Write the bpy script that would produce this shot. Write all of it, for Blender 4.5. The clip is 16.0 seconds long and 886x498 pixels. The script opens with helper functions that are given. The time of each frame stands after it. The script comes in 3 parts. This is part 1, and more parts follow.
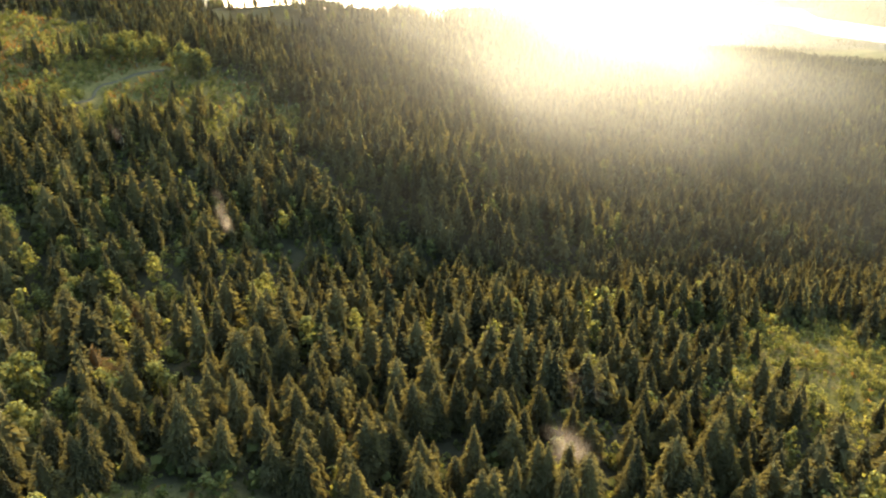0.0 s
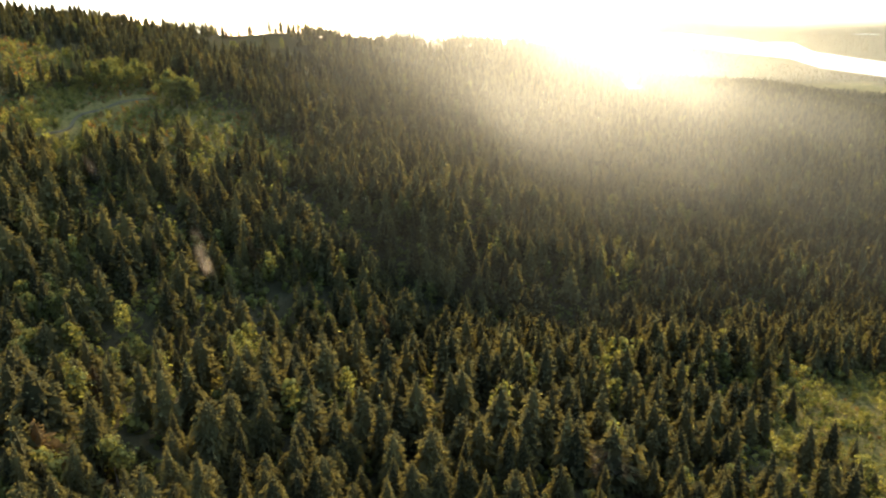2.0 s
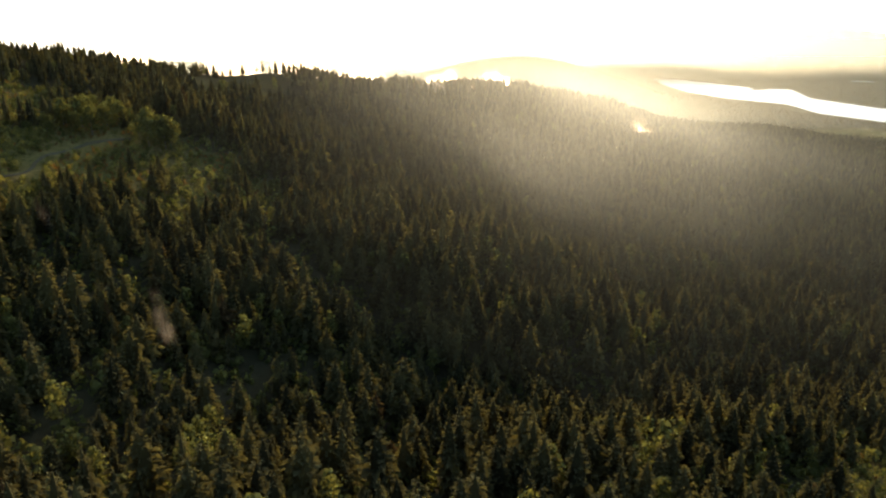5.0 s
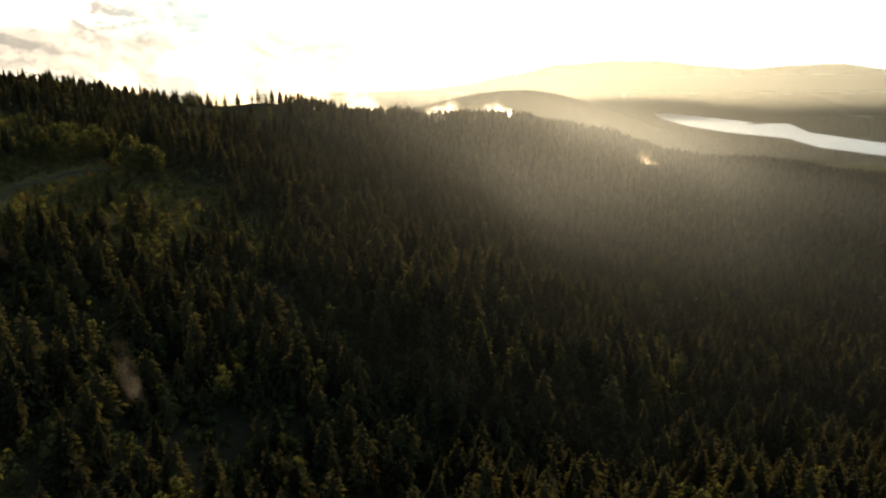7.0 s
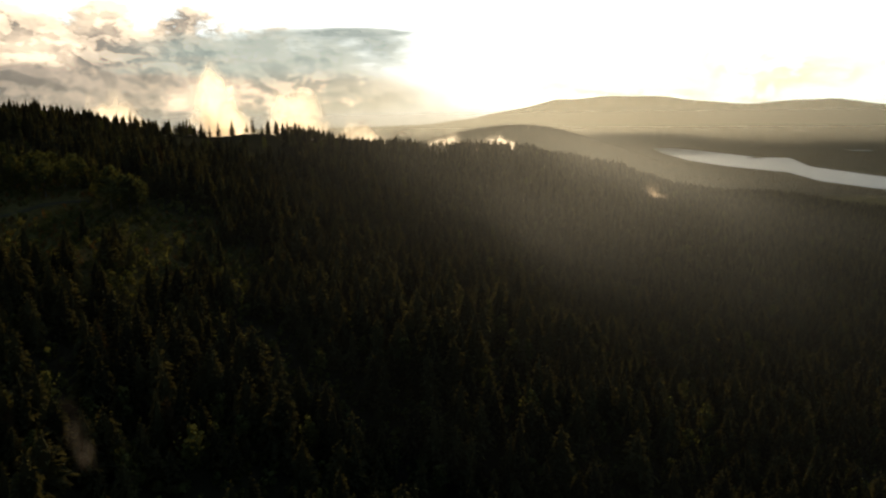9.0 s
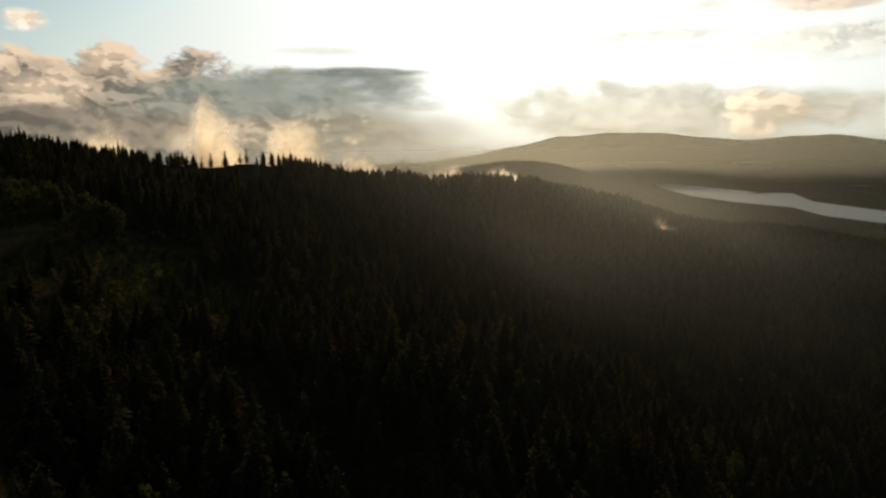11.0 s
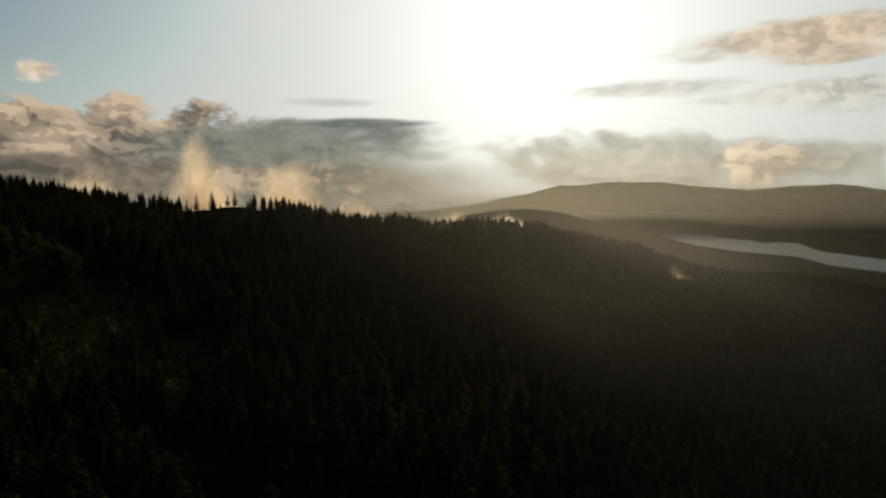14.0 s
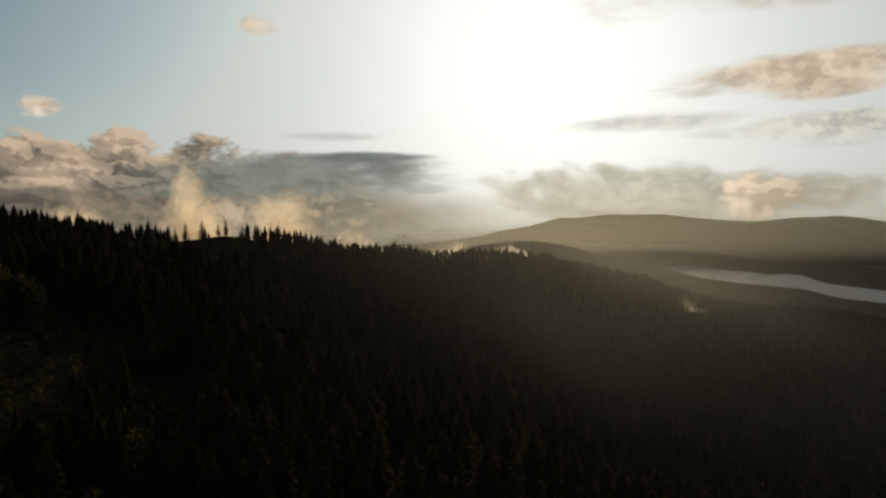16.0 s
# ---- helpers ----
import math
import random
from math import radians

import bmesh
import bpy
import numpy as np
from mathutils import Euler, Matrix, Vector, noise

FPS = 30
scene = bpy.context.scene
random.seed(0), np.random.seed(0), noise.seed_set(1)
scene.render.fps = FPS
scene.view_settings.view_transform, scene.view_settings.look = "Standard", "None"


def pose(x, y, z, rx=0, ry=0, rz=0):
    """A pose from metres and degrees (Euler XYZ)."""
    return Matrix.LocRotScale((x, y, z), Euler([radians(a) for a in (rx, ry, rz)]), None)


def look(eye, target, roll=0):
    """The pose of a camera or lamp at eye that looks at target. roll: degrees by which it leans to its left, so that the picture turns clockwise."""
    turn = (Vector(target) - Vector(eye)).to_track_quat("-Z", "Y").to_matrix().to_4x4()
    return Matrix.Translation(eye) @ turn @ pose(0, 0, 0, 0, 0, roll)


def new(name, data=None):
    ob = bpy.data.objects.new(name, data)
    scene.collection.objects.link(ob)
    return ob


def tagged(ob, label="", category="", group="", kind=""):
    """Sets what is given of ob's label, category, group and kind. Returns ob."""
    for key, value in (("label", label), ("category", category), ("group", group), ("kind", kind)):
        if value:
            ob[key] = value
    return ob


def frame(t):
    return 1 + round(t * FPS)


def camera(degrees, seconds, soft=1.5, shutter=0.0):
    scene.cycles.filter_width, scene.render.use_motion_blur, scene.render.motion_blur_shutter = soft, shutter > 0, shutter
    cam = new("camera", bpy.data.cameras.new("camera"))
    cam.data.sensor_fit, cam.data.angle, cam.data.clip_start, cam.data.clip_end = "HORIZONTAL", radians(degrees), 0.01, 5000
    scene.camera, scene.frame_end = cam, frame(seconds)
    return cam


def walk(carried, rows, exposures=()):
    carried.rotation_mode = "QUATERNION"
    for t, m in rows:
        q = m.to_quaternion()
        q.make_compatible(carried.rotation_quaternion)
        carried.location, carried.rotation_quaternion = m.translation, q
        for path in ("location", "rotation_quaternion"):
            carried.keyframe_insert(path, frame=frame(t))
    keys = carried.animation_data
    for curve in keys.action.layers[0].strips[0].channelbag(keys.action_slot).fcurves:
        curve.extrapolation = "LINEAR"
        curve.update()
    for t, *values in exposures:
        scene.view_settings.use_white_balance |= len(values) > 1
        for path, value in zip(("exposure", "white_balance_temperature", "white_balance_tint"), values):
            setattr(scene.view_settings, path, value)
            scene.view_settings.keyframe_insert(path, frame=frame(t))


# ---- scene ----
cam = camera(65.0, 16.0, soft=2.25)
PATH = [
    (0, (2.341, 2.415, 272.609), (2.33, 4.255, 271.824), -1.5),
    (0.5, (1.843, 8.345, 271.878), (1.835, 10.193, 271.113), -1.4),
    (1, (1.375, 13.914, 271.029), (1.37, 15.769, 270.281), -1.3),
    (1.5, (0.923, 19.468, 270.097), (0.921, 21.33, 269.368), -1.2),
    (2, (0.483, 24.991, 269.026), (0.484, 26.862, 268.318), -1.1),
    (2.5, (0.277, 30.567, 267.905), (0.279, 32.445, 267.215), -1.1),
    (3, (0.014, 36.637, 266.717), (0.016, 38.522, 266.048), -1.1),
    (3.5, (-0.257, 42.207, 265.546), (-0.254, 44.099, 264.897), -1.0),
    (4, (-0.584, 47.689, 264.374), (-0.579, 49.587, 263.744), -1.0),
    (6.5, (-2.335, 75.207, 258.846), (-2.325, 77.138, 258.326), -0.8),
    (7, (-2.691, 80.578, 257.965), (-2.68, 82.515, 257.467), -0.8),
    (7.5, (-3.016, 86.122, 256.917), (-3.005, 88.065, 256.441), -0.8),
    (8, (-3.287, 92.087, 255.78), (-3.276, 94.036, 255.33), -0.8),
    (8.5, (-3.549, 97.528, 254.825), (-3.537, 99.482, 254.398), -0.8),
    (9, (-3.658, 102.466, 253.993), (-3.646, 104.425, 253.59), -0.8),
    (11.5, (-2.578, 127.909, 247.035), (-2.571, 129.89, 246.762), -1.0),
    (12, (-2.626, 133.107, 246.42), (-2.62, 135.091, 246.171), -0.9),
    (12.5, (-2.633, 138.927, 245.846), (-2.628, 140.914, 245.619), -0.9),
    (13, (-2.57, 145.191, 245.213), (-2.564, 147.181, 245.009), -0.9),
    (13.5, (-2.687, 151.223, 244.482), (-2.682, 153.214, 244.301), -0.9),
    (14, (-2.95, 156.921, 243.729), (-2.945, 158.914, 243.57), -0.8),
    (14.5, (-3.213, 162.423, 242.907), (-3.208, 164.419, 242.771), -0.8),
    (15, (-3.453, 167.946, 242.151), (-3.448, 169.943, 242.037), -0.8),
    (15.5, (-3.615, 173.633, 241.576), (-3.61, 175.631, 241.488), -0.8),
    (16, (-3.824, 179.32, 241.214), (-3.819, 181.319, 241.149), -0.9),
]
EXPOSURES = [(0, 3.28), (2, 2.72), (4, 2.0), (7, 0.35), (9, -0.85), (12.5, -2.1), (16, -2.3)]
walk(cam, [(t, look(eye, target, roll)) for t, eye, target, roll in PATH], EXPOSURES)


# ---- world, sun ----
SUN_EL, SUN_AZ = radians(16.5), radians(8.5)
SUN_DIR = Vector((math.sin(SUN_AZ) * math.cos(SUN_EL), math.cos(SUN_AZ) * math.cos(SUN_EL), math.sin(SUN_EL)))
SUN_POWER, SKY_POWER = 5.0, 0.09


class Nodes:
    """Short forms for building a node tree."""

    def __init__(self, tree):
        self.tree = tree
        tree.nodes.clear()

    def add(self, kind, settings=None, **links):
        n = self.tree.nodes.new(kind)
        for key, value in (settings or {}).items():
            setattr(n, key, value)
        for key, value in links.items():
            self.put(n.inputs[key.replace("_", " ")], value)
        return n

    def put(self, socket, value):
        if isinstance(value, bpy.types.NodeSocket):
            self.tree.links.new(value, socket)
        elif isinstance(value, (tuple, list)) and len(value) == 3 and socket.type == "RGBA":
            socket.default_value = (*value, 1)
        else:
            socket.default_value = value

    def math(self, op, a, b=0.0, c=0.0):
        n = self.tree.nodes.new("ShaderNodeMath")
        n.operation = op
        for s, v in zip(n.inputs, (a, b, c)):
            self.put(s, v)
        return n.outputs[0]

    def ramp(self, v, a, b, lo=0.0, hi=1.0):
        n = self.tree.nodes.new("ShaderNodeMapRange")
        n.interpolation_type = "SMOOTHSTEP"
        for key, value in (("Value", v), ("From Min", a), ("From Max", b), ("To Min", lo), ("To Max", hi)):
            self.put(n.inputs[key], value)
        return n.outputs[0]

    def mix(self, f, a, b, kind="MIX"):
        n = self.tree.nodes.new("ShaderNodeMix")
        n.data_type, n.blend_type = "RGBA", kind
        for s, v in ((n.inputs[0], f), (n.inputs[6], a), (n.inputs[7], b)):
            self.put(s, v)
        return n.outputs[2]

    def noise(self, vector, scale, detail=4.0, rough=0.55, distort=0.0):
        n = self.add("ShaderNodeTexNoise", Vector=vector, Scale=scale, Detail=detail, Roughness=rough, Distortion=distort)
        return n.outputs["Fac"]

    def xyz(self, x, y, z):
        return self.add("ShaderNodeCombineXYZ", X=x, Y=y, Z=z).outputs[0]


world = bpy.data.worlds.new("world")
scene.world = world
world.use_nodes = True
w = Nodes(world.node_tree)
sky = w.add("ShaderNodeTexSky", {"sky_type": "NISHITA", "sun_disc": False, "sun_elevation": SUN_EL, "sun_rotation": SUN_AZ,
                                 "altitude": 300.0, "air_density": 1.0, "dust_density": 2.0, "ozone_density": 1.0})
way = w.add("ShaderNodeTexCoord").outputs["Generated"]
sep = w.add("ShaderNodeSeparateXYZ", Vector=way)
dx, dy = sep.outputs[0], sep.outputs[1]
dz = w.math("DIVIDE", sep.outputs[2], 0.72)
az = w.math("DIVIDE", w.math("ARCTAN2", dx, dy), 0.75)
dot = w.add("ShaderNodeVectorMath", {"operation": "DOT_PRODUCT"})
w.put(dot.inputs[0], way)
dot.inputs[1].default_value = Vector((math.sin(SUN_AZ) * 0.975, math.cos(SUN_AZ) * 0.975, 0.223))  # thin cloud glowing below the sun
near_sun = w.math("MAXIMUM", dot.outputs["Value"], 0.0)
flat = w.xyz(az, w.math("MULTIPLY", dz, 1.7), 0.0)
big = w.noise(flat, 5.0, 9.0, 0.55)
billow = w.noise(flat, 15.0, 9.0, 0.58, 0.15)
streak = w.noise(w.xyz(w.math("MULTIPLY", az, 5.0), w.math("MULTIPLY", dz, 24.0), 3.0), 1.0, 8.0, 0.55)
shade = w.noise(w.xyz(az, w.math("MULTIPLY", dz, 1.7), 0.35), 9.0, 9.0, 0.60, 0.25)


def cloud_cover(azimuth, height, wide, tall, torn_by, amount, soft=0.5):
    """A bank of cloud round a direction, its rim torn by noise."""
    p = w.math("POWER", w.math("ABSOLUTE", w.math("DIVIDE", w.math("SUBTRACT", az, azimuth), wide)), 2.0)
    q = w.math("POWER", w.math("ABSOLUTE", w.math("DIVIDE", w.math("SUBTRACT", dz, height), tall)), 2.0)
    body = w.math("SUBTRACT", w.math("SUBTRACT", 1.0, p), q)
    return w.ramp(w.math("ADD", body, w.math("MULTIPLY", w.math("SUBTRACT", torn_by, 0.5), amount)), 0.0, soft)


# clear sky, paler towards the sun and the horizon
sky_rgb = w.mix(1.0, sky.outputs[0], (SKY_POWER * 0.93, SKY_POWER * 1.16, SKY_POWER * 1.24), "MULTIPLY")
sky_rgb = w.mix(1.0, sky_rgb, (0.95, 0.95, 0.95), "DARKEN")
veil = w.math("MULTIPLY", w.math("POWER", near_sun, 4.0), w.ramp(dz, 0.75, 0.0, 0.25, 0.85))
sky_rgb = w.mix(veil, sky_rgb, (1.06, 1.20, 1.12))
sky_rgb = w.mix(w.math("MULTIPLY", w.ramp(dz, 0.30, 0.08), w.math("POWER", near_sun, 4.0)), sky_rgb, (1.12, 1.16, 1.08))
aureole = w.math("ADD", w.math("MULTIPLY", w.math("POWER", near_sun, 50.0), 0.5), w.math("MULTIPLY", w.math("POWER", near_sun, 11.5), 1.0))
rgb, cover = sky_rgb, 0.0
slate, warm, brown = (0.25, 0.29, 0.26), (1.30, 0.98, 0.68), (0.98, 0.77, 0.55)
# clouds are lit on the side towards the sun
sunward = w.noise(w.xyz(w.math("ADD", az, w.ramp(az, -0.3, 0.6, 0.012, -0.012)), w.math("ADD", w.math("MULTIPLY", dz, 1.7), 0.016), 0.0), 15.0, 7.0, 0.58, 0.15)
lit = w.math("ADD", w.ramp(shade, 0.40, 0.63, 0.0, 0.65), w.ramp(w.math("SUBTRACT", billow, sunward), -0.04, 0.055, 0.0, 0.5))
mixed = w.math("ADD", w.math("MULTIPLY", streak, 0.6), w.math("MULTIPLY", billow, 0.4))
for at, up, wide, tall, torn_by, amount, soft, dark, light in (
        (-0.42, 0.02, 0.62, 0.085, big, 0.8, 0.8, (0.25, 0.24, 0.19), (0.50, 0.45, 0.35)),
        (0.45, 0.045, 0.42, 0.060, billow, 2.2, 0.8, (0.68, 0.66, 0.52), (1.12, 1.04, 0.84)),
        (-0.66, 0.060, 0.50, 0.125, billow, 3.0, 0.38, (0.27, 0.235, 0.19), (1.30, 1.0, 0.70)),
        (-0.66, 0.040, 0.26, 0.045, billow, 2.4, 0.6, (0.20, 0.175, 0.145), (0.52, 0.42, 0.32)),
        (-0.27, 0.100, 0.36, 0.058, mixed, 2.6, 0.9, (0.25, 0.29, 0.255), (0.46, 0.48, 0.40)),
        (-0.20, 0.138, 0.20, 0.014, streak, 2.0, 0.9, slate, (0.42, 0.45, 0.39)),
        (0.30, 0.075, 0.26, 0.050, billow, 2.8, 1.0, (0.88, 0.86, 0.68), (1.3, 1.24, 1.0)),
        (-0.21, 0.178, 0.12, 0.012, mixed, 3.6, 1.4, (1.10, 1.10, 1.02), (1.3, 1.27, 1.15)),
        (0.570, 0.046, 0.080, 0.042, billow, 3.2, 0.5, (0.85, 0.70, 0.52), (1.9, 1.55, 1.12)),
        (0.62, 0.255, 0.24, 0.045, streak, 3.0, 1.0, brown, (1.6, 1.32, 0.98)),
        (0.66, 0.16, 0.22, 0.035, streak, 3.0, 1.2, (0.85, 0.85, 0.76), (1.6, 1.5, 1.25)),
        (0.42, 0.19, 0.22, 0.022, streak, 2.6, 1.2, (1.2, 1.2, 1.1), (1.7, 1.6, 1.4)),
        (-0.33, 0.375, 0.045, 0.022, billow, 2.6, 1.2, warm, (1.9, 1.6, 1.3)),
        (-0.69, 0.215, 0.040, 0.022, billow, 2.6, 1.2, warm, (1.9, 1.6, 1.3)),
        (0.60, 0.40, 0.35, 0.045, big, 3.0, 1.4, brown, (1.5, 1.35, 1.15))):
    part_cover = cloud_cover(at, up, wide, tall, torn_by, amount, soft)
    rgb = w.mix(part_cover, rgb, w.mix(lit, dark, light))
    cover = w.math("MAXIMUM", cover, part_cover)
# below the horizon: dim valley air
rgb = w.mix(w.ramp(dz, 0.012, -0.03), rgb, (0.30, 0.29, 0.25))
glow_through = w.math("MULTIPLY", aureole, w.math("SUBTRACT", 1.0, w.math("MULTIPLY", cover, 0.85)))
glow_through = w.math("MULTIPLY", glow_through, w.ramp(dz, -0.06, 0.10, 0.2, 1.0))
glow_rgb = w.mix(1.0, (1.0, 0.97, 0.88), w.add("ShaderNodeCombineColor", Red=glow_through, Green=glow_through, Blue=glow_through).outputs[0], "MULTIPLY")
rgb = w.mix(1.0, rgb, glow_rgb, "ADD")
# hazy air is brighter on the sun's side of the sky
background = w.add("ShaderNodeBackground", Color=rgb, Strength=w.ramp(dot.outputs["Value"], -0.3, 0.85, 0.7, 2.2))
w.add("ShaderNodeOutputWorld", Surface=background.outputs[0])

sun = new("sun", bpy.data.lights.new("sun", "SUN"))
sun.data.energy, sun.data.angle, sun.data.color = SUN_POWER, radians(3.0), (1.0, 0.84, 0.60)
sun.matrix_world = look(SUN_DIR * 1000, (0, 0, 0))


# ---- materials ----
def material(name):
    m = bpy.data.materials.new(name)
    m.use_nodes = True
    return m, Nodes(m.node_tree)


def out(n, shader):
    n.add("ShaderNodeOutputMaterial", Surface=shader)


def foliage(name, dark, light, thin=0.35, scale=0.35, lit_tip=None):
    """Needles or leaves: matt, letting some light through; tint differs from plant to plant."""
    m, n = material(name)
    place = n.add("ShaderNodeNewGeometry").outputs["Position"]
    tint = n.add("ShaderNodeAttribute", {"attribute_name": "tint"}).outputs["Fac"]
    rnd = n.add("ShaderNodeObjectInfo").outputs["Random"]
    v = n.math("ADD", n.math("MULTIPLY", n.math("FRACT", n.math("ADD", tint, rnd)), 0.6), n.math("MULTIPLY", n.noise(place, scale, 3.0), 0.5))
    rgb = n.mix(n.ramp(v, 0.15, 0.95), dark, light)
    # tips take a paler colour: sunlit rims put into the base colour
    if lit_tip:
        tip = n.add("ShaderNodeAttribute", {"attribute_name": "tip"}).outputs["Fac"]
        rgb = n.mix(n.math("MULTIPLY", n.math("POWER", tip, 1.5), 0.65), rgb, lit_tip)
    body = n.add("ShaderNodeBsdfDiffuse", Color=rgb, Roughness=0.6)
    glow = n.add("ShaderNodeBsdfTranslucent", Color=n.mix(1.0, rgb, (1.25, 1.15, 0.6), "MULTIPLY"))
    both = n.add("ShaderNodeMixShader", Fac=thin)
    n.put(both.inputs[1], body.outputs[0])
    n.put(both.inputs[2], glow.outputs[0])
    out(n, both.outputs[0])
    return m


M_NEEDLE = foliage("needles", (0.027, 0.0235, 0.012), (0.092, 0.074, 0.029), 0.25, lit_tip=(0.15, 0.122, 0.050))
M_LEAF = foliage("leaves", (0.040, 0.042, 0.014), (0.092, 0.086, 0.027), 0.32, lit_tip=(0.165, 0.15, 0.045))
M_SHRUB = foliage("shrub_leaves", (0.055, 0.058, 0.017), (0.14, 0.122, 0.038), 0.35)
M_DEAD = foliage("withered_needles", (0.05, 0.032, 0.016), (0.11, 0.068, 0.028), 0.3)
M_RUST = foliage("rusty_leaves", (0.09, 0.045, 0.015), (0.17, 0.085, 0.028), 0.4)


def bark():
    m, n = material("bark")
    place = n.add("ShaderNodeTexCoord").outputs["Object"]
    v = n.noise(n.add("ShaderNodeMapping", Vector=place, Scale=(6, 6, 1)).outputs[0], 1.5, 6.0)
    p = n.add("ShaderNodeBsdfPrincipled", Base_Color=n.mix(v, (0.05, 0.035, 0.025), (0.16, 0.12, 0.09)), Roughness=0.9)
    out(n, p.outputs[0])
    return m


M_BARK = bark()


def earth():
    """Forest floor, heath of the clearings, far fields: one ground."""
    m, n = material("earth")
    place = n.add("ShaderNodeNewGeometry").outputs["Position"]
    grass = n.add("ShaderNodeAttribute", {"attribute_name": "grass"}).outputs["Fac"]
    fine, wide = n.noise(place, 0.6, 6.0, 0.65), n.noise(place, 0.03, 5.0)
    floor = n.mix(fine, (0.030, 0.024, 0.011), (0.060, 0.046, 0.023))
    heath = n.mix(n.ramp(wide, 0.35, 0.65), (0.085, 0.074, 0.022), (0.15, 0.105, 0.036))
    heath = n.mix(n.ramp(fine, 0.45, 0.7), heath, (0.050, 0.046, 0.015))
    rgb = n.mix(grass, floor, heath)
    bump = n.add("ShaderNodeBump", Height=fine, Strength=0.6, Distance=1.0)
    p = n.add("ShaderNodeBsdfDiffuse", Color=rgb, Roughness=0.8, Normal=bump.outputs[0])
    out(n, p.outputs[0])
    return m


M_EARTH = earth()


def water():
    m, n = material("lake_water")
    place = n.add("ShaderNodeNewGeometry").outputs["Position"]
    bump = n.add("ShaderNodeBump", Height=n.noise(place, 0.5, 3.0), Strength=0.25, Distance=0.5)
    p = n.add("ShaderNodeBsdfPrincipled", Base_Color=(0.03, 0.045, 0.05), Roughness=0.42, IOR=1.33)
    n.put(p.inputs["Normal"], bump.outputs[0])
    out(n, p.outputs[0])
    return m


M_WATER = water()


def mist(name, scale, low, high, most, rgb=(0.92, 0.90, 0.86), stretch=(1, 1, 1), billowy=False, forward=0.0, lobe=(0.805, 1.85)):
    """Mist: see-through, scattering the light that falls through it; thickness from the mesh's own fading and fine noise."""
    m, n = material(name)
    place = n.add("ShaderNodeNewGeometry").outputs["Position"]
    place = n.add("ShaderNodeMapping", Vector=place, Scale=stretch).outputs[0]
    fade = n.add("ShaderNodeAttribute", {"attribute_name": "fade"}).outputs["Fac"]
    v = n.noise(place, scale, 5.0, 0.55, 0.3)
    thick = n.math("MULTIPLY", n.ramp(n.math("ADD", v, n.math("MULTIPLY", fade, 0.35)), low, high), n.math("MULTIPLY", fade, most))
    if billowy:
        body = n.math("ADD", v, n.math("MULTIPLY", n.math("SUBTRACT", fade, 0.5), 0.75))
        thick = n.math("MULTIPLY", n.ramp(body, low, high), n.math("MULTIPLY", n.ramp(fade, 0.0, 0.45), most))
    lit = n.add("ShaderNodeBsdfTranslucent", Color=rgb)
    soft = n.add("ShaderNodeBsdfDiffuse", Color=rgb)
    body = n.add("ShaderNodeMixShader", Fac=0.3)
    n.put(body.inputs[1], lit.outputs[0])
    n.put(body.inputs[2], soft.outputs[0])
    if forward:  # fine droplets throw most light onwards, in a wide lobe about its way
        onward = n.add("ShaderNodeBsdfRefraction", Color=rgb, Roughness=lobe[0], IOR=lobe[1])
        spread = n.add("ShaderNodeMixShader", Fac=forward)
        n.put(spread.inputs[1], body.outputs[0])
        n.put(spread.inputs[2], onward.outputs[0])
        body = spread
    both = n.add("ShaderNodeMixShader", Fac=thick)
    n.put(both.inputs[1], n.add("ShaderNodeBsdfTransparent").outputs[0])
    n.put(both.inputs[2], body.outputs[0])
    out(n, both.outputs[0])
    return m


M_PLUME = mist("plume_mist", 0.052, 0.36, 0.90, 0.88, (0.97, 0.81, 0.62), (1, 1, 0.8), True, forward=0.5, lobe=(0.92, 2.2))
M_WISP = mist("wisp_mist", 0.14, 0.55, 1.10, 0.040, (0.86, 0.66, 0.48))
M_PUFF = mist("puff_mist", 0.13, 0.55, 1.10, 0.22, (0.95, 0.72, 0.50), forward=0.5, lobe=(0.92, 2.2))
M_HAZE = mist("valley_haze_sheet", 0.0022, -0.3, 0.7, 0.115, (0.94, 0.86, 0.66), (1, 1, 2.5), forward=0.85)
M_FAR_HAZE = mist("far_haze_sheet", 0.0012, -0.3, 0.7, 0.29, (0.94, 0.86, 0.67), (1, 1, 2.5), forward=0.86)
M_SLOPE_HAZE = mist("slope_haze_sheet", 0.013, -0.2, 1.0, 0.058, (0.93, 0.85, 0.70), forward=0.72)

scene.cycles.transparent_max_bounces = 24
rng = np.random.default_rng(7)


def smooth(a, b, v):
    u = np.clip((v - a) / (b - a), 0, 1)
    return u * u * (3 - 2 * u)


# ---- ground ----
def crest_y(x):
    return 562 + np.where(x > -165, 0.82 * (x + 165), 0.28 * (x + 165))


def crest_z(x):
    return np.interp(x, (-615, -374, -238, -215, -188, -167, -139, -121, -93, -66, -37, -13, 17, 51, 93, 139, 198, 238, 272, 340, 400, 476, 539, 600, 700, 850, 1100, 1300),
                     (277, 263, 247, 241, 238, 236, 236, 236, 226, 222, 220, 216, 215, 212, 205, 193, 179, 165, 154, 138, 128, 117, 109, 97, 68, 36, 0, -9))


